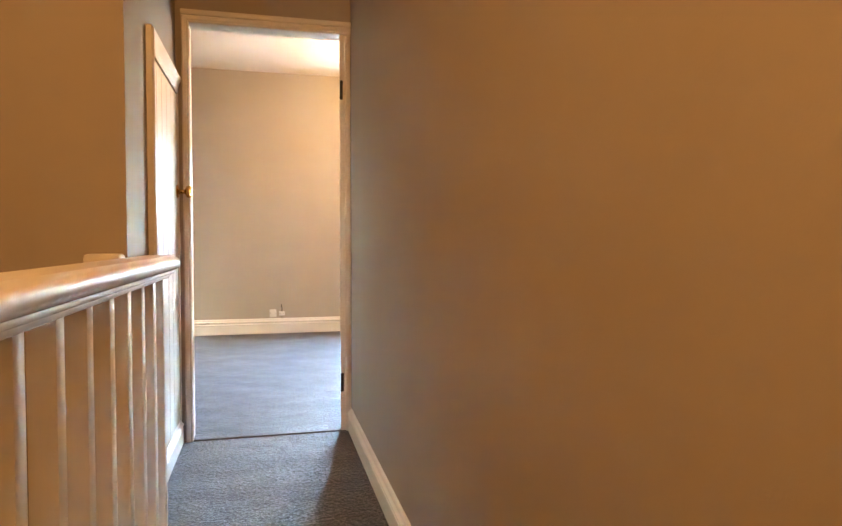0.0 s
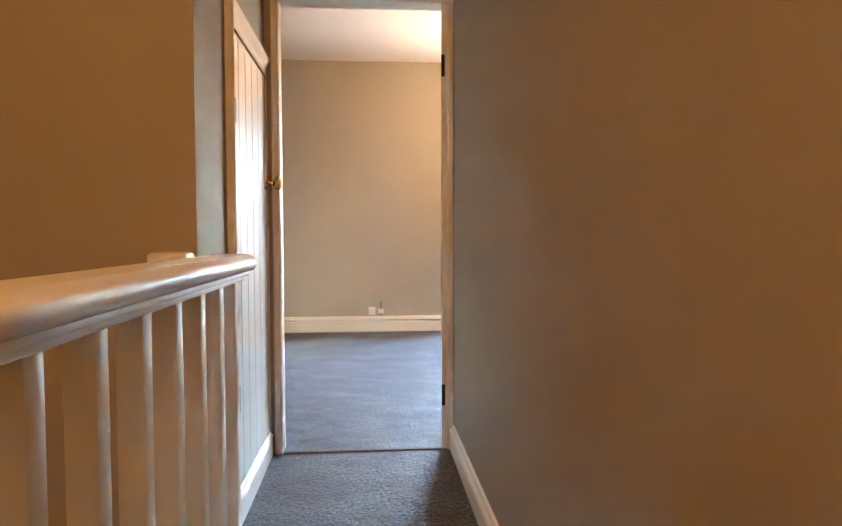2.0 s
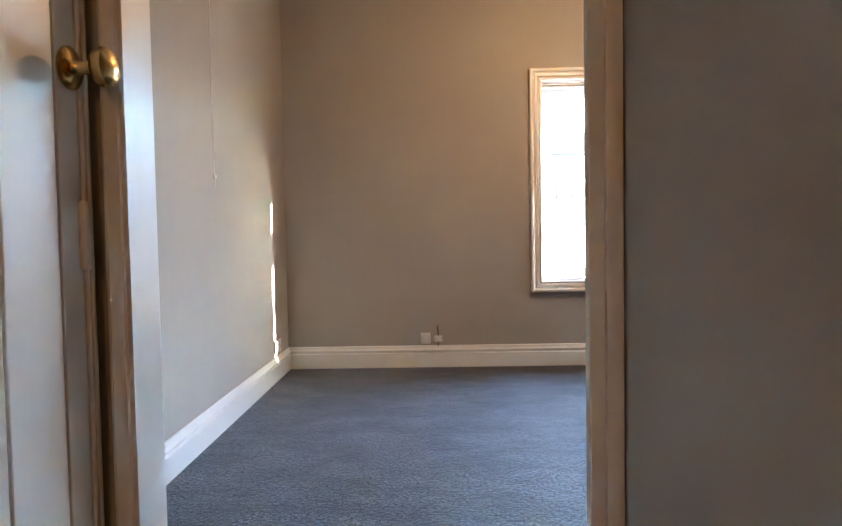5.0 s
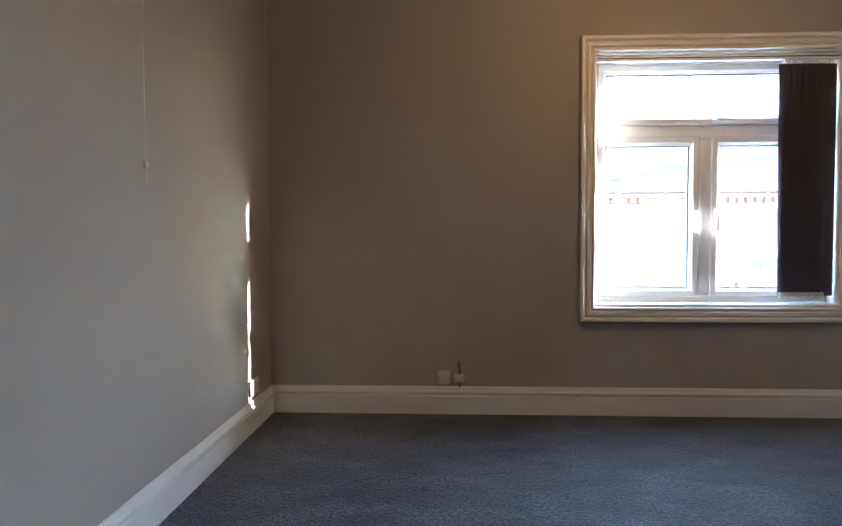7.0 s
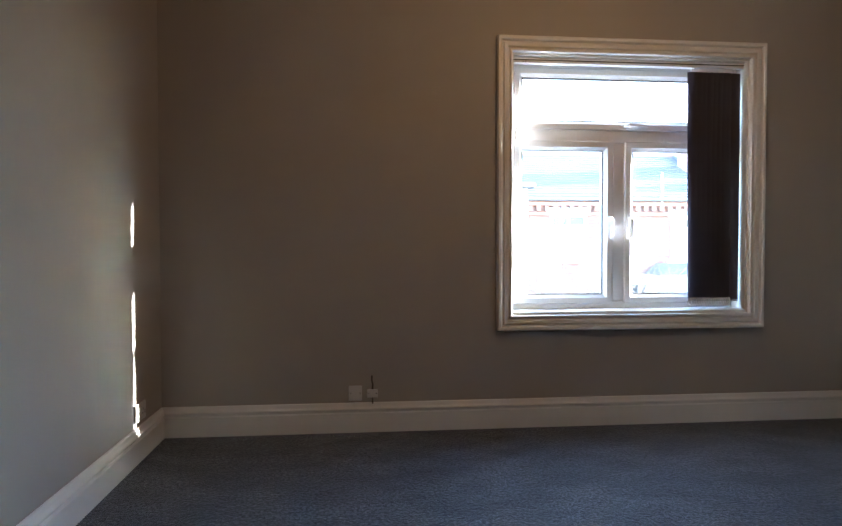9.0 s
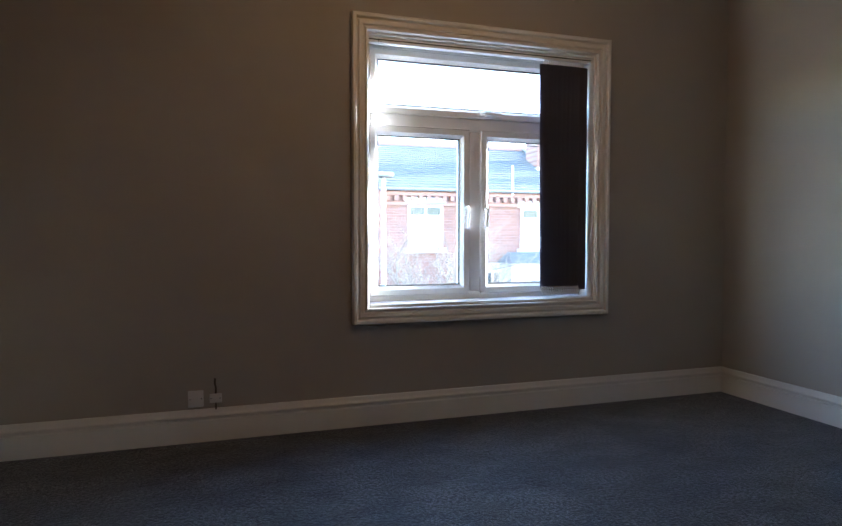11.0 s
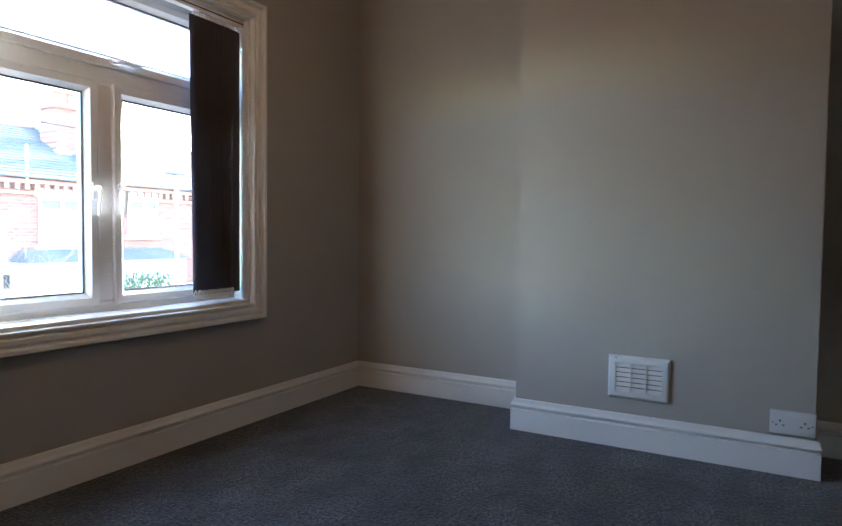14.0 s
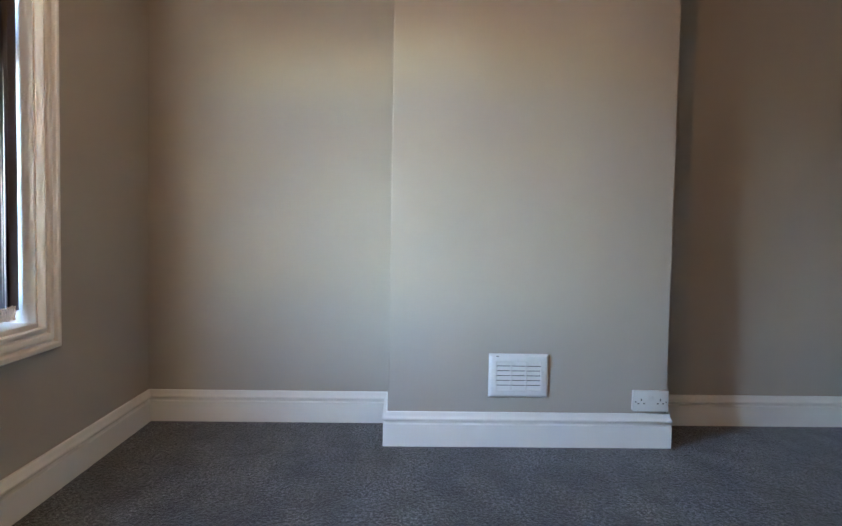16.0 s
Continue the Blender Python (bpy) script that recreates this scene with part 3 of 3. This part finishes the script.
socket("double_socket", "white double switched wall socket at the chimney breast corner", pose(XB, -2.54, 0.233, 0, 0, -90), 0.172, 0.1, 0.028, "double")
socket("double_socket", "white double wall socket beside the room corner", pose(0.0, -0.36, 0.236, 0, 0, 90), 0.146, 0.086, 0.012, "double")
socket("blank_plate", "white square blanking plate above the skirting", pose(1.056, 0.0, 0.222), 0.074, 0.084, 0.018, "blank")
tp = socket("junction_box", "small off-white cable junction box above the skirting", pose(1.152, 0.0, 0.219), 0.06, 0.046, 0.02, "blank")
part("cable", tube(bmesh.new(), [(0.0, -0.006, 0.02), (0.002, -0.006, 0.05), (-0.004, -0.006, 0.075), (-0.002, -0.006, 0.1)], 0.005, 8), CABLE, tp, "short cut cable end", True)
part("cable", tube(bmesh.new(), [(0.0, -0.012, -0.02), (0.001, -0.024, -0.04), (0.001, -0.026, -0.055)], 0.004, 8), CABLE, tp, "short cut cable end", True)

cord = thing("pull_cord", "thin white ceiling pull cord hanging against the wall", "pull cord", (0.012, -1.575, H))
part("cord", tube(bmesh.new(), [(0, 0, 0), (0.001, 0.003, -0.6), (0.0, 0.0, -1.2), (0.001, 0.002, -1.535)], 0.0016, 6), CHAIN, cord)
part("cord_end", lathe(bmesh.new(), [(0.003, 0.0), (0.008, -0.006), (0.009, -0.02), (0.004, -0.026)], pose(0.001, 0.002, -1.52), 12), CHAIN, cord, "", True)
part("cord_tail", tube(bmesh.new(), [(0.001, 0.002, -1.54), (0.002, 0.008, -1.575), (0.001, 0.012, -1.60)], 0.0012, 5), CHAIN, cord)
part("cord_knot", lathe(bmesh.new(), [(0.001, 0.004), (0.004, 0.0), (0.001, -0.004)], pose(0.0, 0.0, -1.2), 8), CHAIN, cord)


# ---- ceiling lights ----
def pendant(x, y, drop, label):
    p = thing("pendant_light", label, "ceiling light", (x, y, H))
    part("ceiling_rose", lathe(bmesh.new(), [(0.045, 0), (0.045, -0.008), (0.02, -0.022), (0.006, -0.026)], Matrix(), 20), PLASTIC, p, "", True)
    part("flex", tube(bmesh.new(), [(0, 0, -0.02), (0, 0, -drop + 0.12)], 0.003, 6), CHAIN, p)
    part("lamp_holder", lathe(bmesh.new(), [(0.008, 0.0), (0.017, -0.01), (0.017, -0.045)], pose(0, 0, -drop + 0.125), 14), PLASTIC, p, "", True)
    return p


pendant(2.2, -1.38, 0.52, "plain white pendant lamp holder below the bedroom ceiling")
pendant(0.8, -7.4, 0.53, "plain white pendant lamp holder below the landing ceiling")

# ---- street outside ----
GZ = -2.95
structure("ground", boxes((-600, 600, 0.3, 900, GZ - 0.4, GZ - 0.12)), ASPHALT, "asphalt street ground reaching the horizon", "ground")
structure("pavement", boxes((-60, 80, 9.6, 12.0, GZ - 0.2, GZ)), PAVING, "concrete pavement before the terraced houses", "pavement")


def far_window(parent, x0, x1, z0, z1, y, lights=2):
    w = part("window", boxes((x0 - 0.1, x1 + 0.1, y - 0.09, y - 0.005, z0 - 0.14, z0), bevel=0.01), STONE, parent, "white window on a stone sill")
    part("lintel", boxes((x0 - 0.1, x1 + 0.1, y - 0.06, y - 0.005, z1, z1 + 0.2), bevel=0.01), STONE, w)
    part("frame", sweep(bmesh.new(), [(x0, z0), (x0, z1), (x1, z1), (x1, z0)], [(0, 0), (0, 0.05), (0.07, 0.05), (0.07, 0)], lambda x, z, d: Vector((x, y - 0.003 - d, z)), True), UPVC, w)
    for i in range(1, lights):
        x = x0 + (x1 - x0) * i / lights
        part("bar", boxes((x - 0.035, x + 0.035, y - 0.05, y - 0.003, z0 + 0.06, z1 - 0.06)), UPVC, w)
    part("bar", boxes((x0 + 0.06, x1 - 0.06, y - 0.047, y - 0.003, z0 + (z1 - z0) * 0.72, z0 + (z1 - z0) * 0.72 + 0.05)), UPVC, w)
    split = z0 + (z1 - z0) * 0.74
    part("pane", boxes((x0 + 0.06, x1 - 0.06, y - 0.02, y - 0.002, z0 + 0.06, split)), NET_GLASS, w, "pane with a white net curtain")
    part("pane", boxes((x0 + 0.06, x1 - 0.06, y - 0.02, y - 0.002, split + 0.003, z1 - 0.06)), FAR_GLASS, w)


def terrace(x0, x1, eaves, ridge, y, label, ups, bays, doors, chimneys, tiles):
    hs = thing("terraced_house", label, "house", ((x0 + x1) / 2, y, GZ), group="terraced houses opposite")
    o = hs.location.copy()

    def add(name, bm, mat, parent=hs, lab="", smooth=False):
        return part(name, local(bm, o), mat, parent, lab, smooth)

    add("wall", boxes((x0, x1, y, y + 7.0, GZ - 0.12, eaves)), BRICK, hs, "red brick front wall")
    bm = boxes((x0, x1, y - 0.06, y, eaves - 0.42, eaves - 0.34), (x0, x1, y - 0.12, y, eaves - 0.16, eaves - 0.06))
    n = int((x1 - x0) / 0.23)
    for i in range(n):
        xa = x0 + 0.05 + i * 0.23
        box(bm, xa, xa + 0.11, y - 0.11, y, eaves - 0.3, eaves - 0.165)
    tagged(add("dentil_cornice", bm, CORNICE), "brick dentil course under the eaves")
    add("gutter", tube(bmesh.new(), [(x0, y - 0.2, eaves + 0.0), (x1, y - 0.2, eaves + 0.0)], 0.04, 8), STEEL, hs, "grey gutter", True)
    rows_n, bm = 20, bmesh.new()
    for side in (0, 1):
        for r in range(rows_n):
            f0, f1 = r / rows_n, (r + 1) / rows_n
            ya, yb = y - 0.22 + 3.72 * f0, y - 0.22 + 3.72 * f1
            za, zb = eaves + (ridge - eaves) * f0, eaves + (ridge - eaves) * f1
            if side:
                ya, yb = 2 * y + 7.0 - ya, 2 * y + 7.0 - yb
            v = [bm.verts.new(p) for p in ((x0, ya, za + 0.03), (x1, ya, za + 0.03), (x1, yb, zb), (x0, yb, zb), (x0, ya, za), (x1, ya, za))]
            bm.faces.new(v[:4])
            bm.faces.new((v[0], v[1], v[5], v[4]))
    for xx in (x0, x1):
        bm.faces.new([bm.verts.new(p) for p in ((xx, y, eaves), (xx, y + 7.0, eaves), (xx, y + 3.5, ridge))])
    roof = add("roof", bm, tiles, hs, "roof in stepped courses")
    part("ridge_tiles", local(tube(bmesh.new(), [(x0, y + 3.5, ridge), (x1, y + 3.5, ridge)], 0.1, 8), o), CORNICE, roof, "", True)
    for cx in chimneys:
        base = eaves + (ridge - eaves) * 0.55
        part("chimney", local(boxes((cx - 0.46, cx + 0.46, y + 1.75, y + 2.5, base - 0.5, ridge + 0.38), (cx - 0.52, cx + 0.52, y + 1.69, y + 2.56, ridge + 0.38, ridge + 0.48), (cx - 0.48, cx + 0.48, y + 1.73, y + 2.52, ridge + 0.48, ridge + 0.56)), o), BRICK, roof, "brick chimney stack")
        for dx in (-0.2, 0.18):
            pot = lathe(bmesh.new(), [(0.13, 0), (0.11, 0.28), (0.14, 0.3), (0.14, 0.36), (0.1, 0.36)], pose(cx + dx, y + 2.12, ridge + 0.56), 12)
            part("chimney_pot", local(pot, o), TERRACOTTA, roof, "", True)
        part("flashing", local(boxes((cx - 0.56, cx + 0.56, y + 1.5, y + 1.76, base - 0.42, base - 0.02)), o), STONE, roof, "pale lead flashing")
    rx = x1 - 0.1
    verge = bmesh.new()
    corners = [(rx + a, y - 0.22 + 3.72 * f, eaves + (ridge - eaves) * f + b) for f in (0, 1) for a, b in ((0, 0), (0.2, 0), (0.2, 0.09), (0, 0.09))]
    vv = [verge.verts.new(p) for p in corners]
    for f in ((0, 1, 2, 3), (4, 5, 6, 7), (0, 1, 5, 4), (1, 2, 6, 5), (2, 3, 7, 6), (3, 0, 4, 7)):
        verge.faces.new([vv[k] for k in f])
    part("verge_coping", local(verge, o), SLATE, roof)
    add("downpipe", tube(bmesh.new(), [(x1 - 0.1, y - 0.18, eaves - 0.04), (x1 - 0.1, y - 0.16, eaves - 0.15), (x1 - 0.1, y - 0.06, eaves - 0.42), (x1 - 0.1, y - 0.06, GZ)], 0.045, 8), UPVC, hs, "white plastic downpipe", True)
    for a, b, c, d in ups:
        far_window_local(hs, a, b, c, d, y, o, 2)
    for bx in bays:
        w = part("bay_window", local(boxes((bx - 1.0, bx + 1.0, y - 0.75, y, GZ - 0.12, -0.301)), o), STONE, hs, "cream painted bay below a slate hip")
        part("frieze", local(boxes((bx - 1.03, bx + 1.03, y - 0.8, y, -0.3, 0.29)), o), STONE, w)
        bm = bmesh.new()
        a = [bm.verts.new(p) for p in ((bx - 1.1, y - 0.98, 0.3), (bx + 1.1, y - 0.98, 0.3), (bx + 1.1, y, 0.3), (bx - 1.1, y, 0.3), (bx - 0.75, y - 0.1, 0.58), (bx + 0.75, y - 0.1, 0.58), (bx + 0.75, y, 0.58), (bx - 0.75, y, 0.58))]
        for f in ((0, 1, 2, 3), (0, 1, 5, 4), (1, 2, 6, 5), (0, 3, 7, 4), (4, 5, 6, 7)):
            bm.faces.new([a[k] for k in f])
        part("bay_roof", local(bm, o), SLATE, w)
        for i in range(3):
            xa = bx - 1.0 + i * 0.67
            part("frame", local(sweep(bmesh.new(), [(xa, GZ + 0.78), (xa, -0.3), (xa + 0.65, -0.3), (xa + 0.65, GZ + 0.78)], [(0, 0), (0, 0.06), (0.08, 0.06), (0.08, 0)], lambda x, z, d: Vector((x, y - 0.752 - d, z)), True), o), UPVC, w)
            part("pane", local(boxes((xa + 0.07, xa + 0.58, y - 0.757, y - 0.752, GZ + 0.85, -0.37)), o), NET_GLASS, w)
    for dx in doors:
        d = part("door", local(boxes((dx - 0.45, dx + 0.45, y - 0.05, y - 0.003, GZ, GZ + 2.05), bevel=0.01), o), TERRACOTTA, hs, "dark painted front door")
        part("door_surround", local(boxes((dx - 0.6, dx - 0.46, y - 0.08, y - 0.002, GZ, GZ + 2.3), (dx + 0.46, dx + 0.6, y - 0.08, y - 0.002, GZ, GZ + 2.3), (dx - 0.7, dx + 0.7, y - 0.12, y - 0.002, GZ + 2.3, GZ + 2.45)), o), STONE, d, "pale stone surround")
    return hs


def far_window_local(parent, x0, x1, z0, z1, y, o, k):
    before = set(bpy.data.objects)
    far_window(parent, x0, x1, z0, z1, y, k)
    for ob in set(bpy.data.objects) - before:
        ob.data.transform(Matrix.Translation(-o))


terrace(-6.0, 4.6, 2.3, 3.98, 13.0, "red brick terraced house with a slate roof", [(-3.6, -2.6, 0.1, 1.75), (1.2, 2.2, 0.1, 1.75)], [-1.0], [3.4], [-0.6], SLATE)
middle = terrace(4.6, 11.5, 2.3, 4.02, 13.0, "red brick terraced house with white upstairs windows", [(6.2, 7.2, 0.72, 1.9), (9.6, 10.75, 0.68, 1.85), (7.7, 8.3, -1.6, 0.08), (8.42, 9.02, -1.6, 0.08)], [9.95], [5.3], [11.55], SLATE)
part("vent_pipe", local(tube(bmesh.new(), [(9.3, 12.9, 2.2), (9.3, 12.9, 3.05)], 0.03, 8), middle.location), UPVC, middle, "pale vent pipe above the eaves", True)
terrace(11.5, 30.0, 2.3, 3.95, 13.0, "red brick terraced house under a pale tiled roof", [(12.0, 12.95, 0.95, 1.92), (15.2, 16.4, 0.7, 1.9), (19.2, 20.4, 0.7, 1.9)], [12.25, 16.4, 21.5], [14.1], [17.6], TILE)


def bare_tree(x, y, label):
    tr = thing("tree", label, "tree", (x, y, GZ - 0.12))
    r = random.Random(11)
    bm = bmesh.new()
    tube(bm, [(0, 0, 0), (0.04, 0.02, 0.8), (0.0, 0.05, 1.5), (0.05, 0.0, 2.0)], [0.14, 0.11, 0.1, 0.085], 9)
    part("trunk", bm, BARK, tr, "", True)
    bm = bmesh.new()

    def grow(p, d, length, rad, level):
        pts, rr = [p], [rad]
        for i in range(3):
            d = (d + Vector((r.uniform(-0.3, 0.3), r.uniform(-0.3, 0.3), r.uniform(-0.1, 0.22)))).normalized()
            p = p + d * length / 3
            pts.append(p)
            rr.append(rad * (1 - 0.2 * (i + 1)))
        tube(bm, pts, rr, 5 if level < 2 else 4)
        if level < 4:
            for k in range(4):
                q = pts[1 + k % 3]
                grow(q, (d + Vector((r.uniform(-1, 1), r.uniform(-1, 1), r.uniform(-0.35, 0.6)))).normalized(), length * 0.68, max(rad * 0.55, 0.004), level + 1)

    for k in range(6):
        a = k * 1.05 + r.uniform(-0.3, 0.3)
        grow(Vector((0.03, 0.0, 1.85)), Vector((math.cos(a), math.sin(a), 0.85)).normalized(), 1.5, 0.036, 0)
    part("crown", bm, BARK, tr, "bare winter branches and fine twigs")


bare_tree(6.15, 10.4, "small bare winter tree on the pavement")

hedge = thing("hedge", "low clipped evergreen hedge before the houses", "hedge", (11.5, 11.6, GZ))
rh = random.Random(5)
bm = bmesh.new()
for i in range(2600):
    p = Vector((rh.uniform(-0.7, 0.7), rh.uniform(-0.4, 0.4), rh.uniform(0.0, 2.85) + 0.12 * math.sin(i)))
    q = Euler((rh.uniform(0, 6), rh.uniform(0, 6), rh.uniform(0, 6))).to_matrix()
    vs = [bm.verts.new(p + q @ Vector(c)) for c in ((-0.05, 0, 0), (0, 0.03, 0.01), (0.06, 0, 0), (0, -0.03, 0.01))]
    bm.faces.new(vs)
part("foliage", bm, LEAF, hedge)
part("stems", boxes((-0.5, 0.5, -0.25, 0.25, 0.0, 2.5)), BARK, hedge)

def street_lamp(x, y, top):
    post = thing("street_lamp", "grey steel street lamp with a flat lantern", "street lamp", (x, y, GZ - 0.12), group="street lamps")
    hgt = top - GZ + 0.12
    part("pole", tube(bmesh.new(), [(0, 0, 0), (0, 0, 1.2), (0, 0, 1.25), (0, 0, hgt - 0.1)], [0.09, 0.09, 0.055, 0.045], 12), STEEL, post, "", True)
    part("lantern", boxes((-0.24, 0.2, -0.14, 0.14, hgt - 0.12, hgt), bevel=0.05), STEEL, post, "", True)


street_lamp(11.06, 9.9, 2.5)
street_lamp(4.5, 9.2, 2.36)

wire = thing("overhead_cable", "thin black telephone cable across the street", "cable", (0, 11.5, 4.0))
part("strand", tube(bmesh.new(), [(-4 + 2.2 * i, 0.25 * i, -0.35 + 0.012 * (i - 6) ** 2) for i in range(13)], 0.012, 5), IRON, wire)
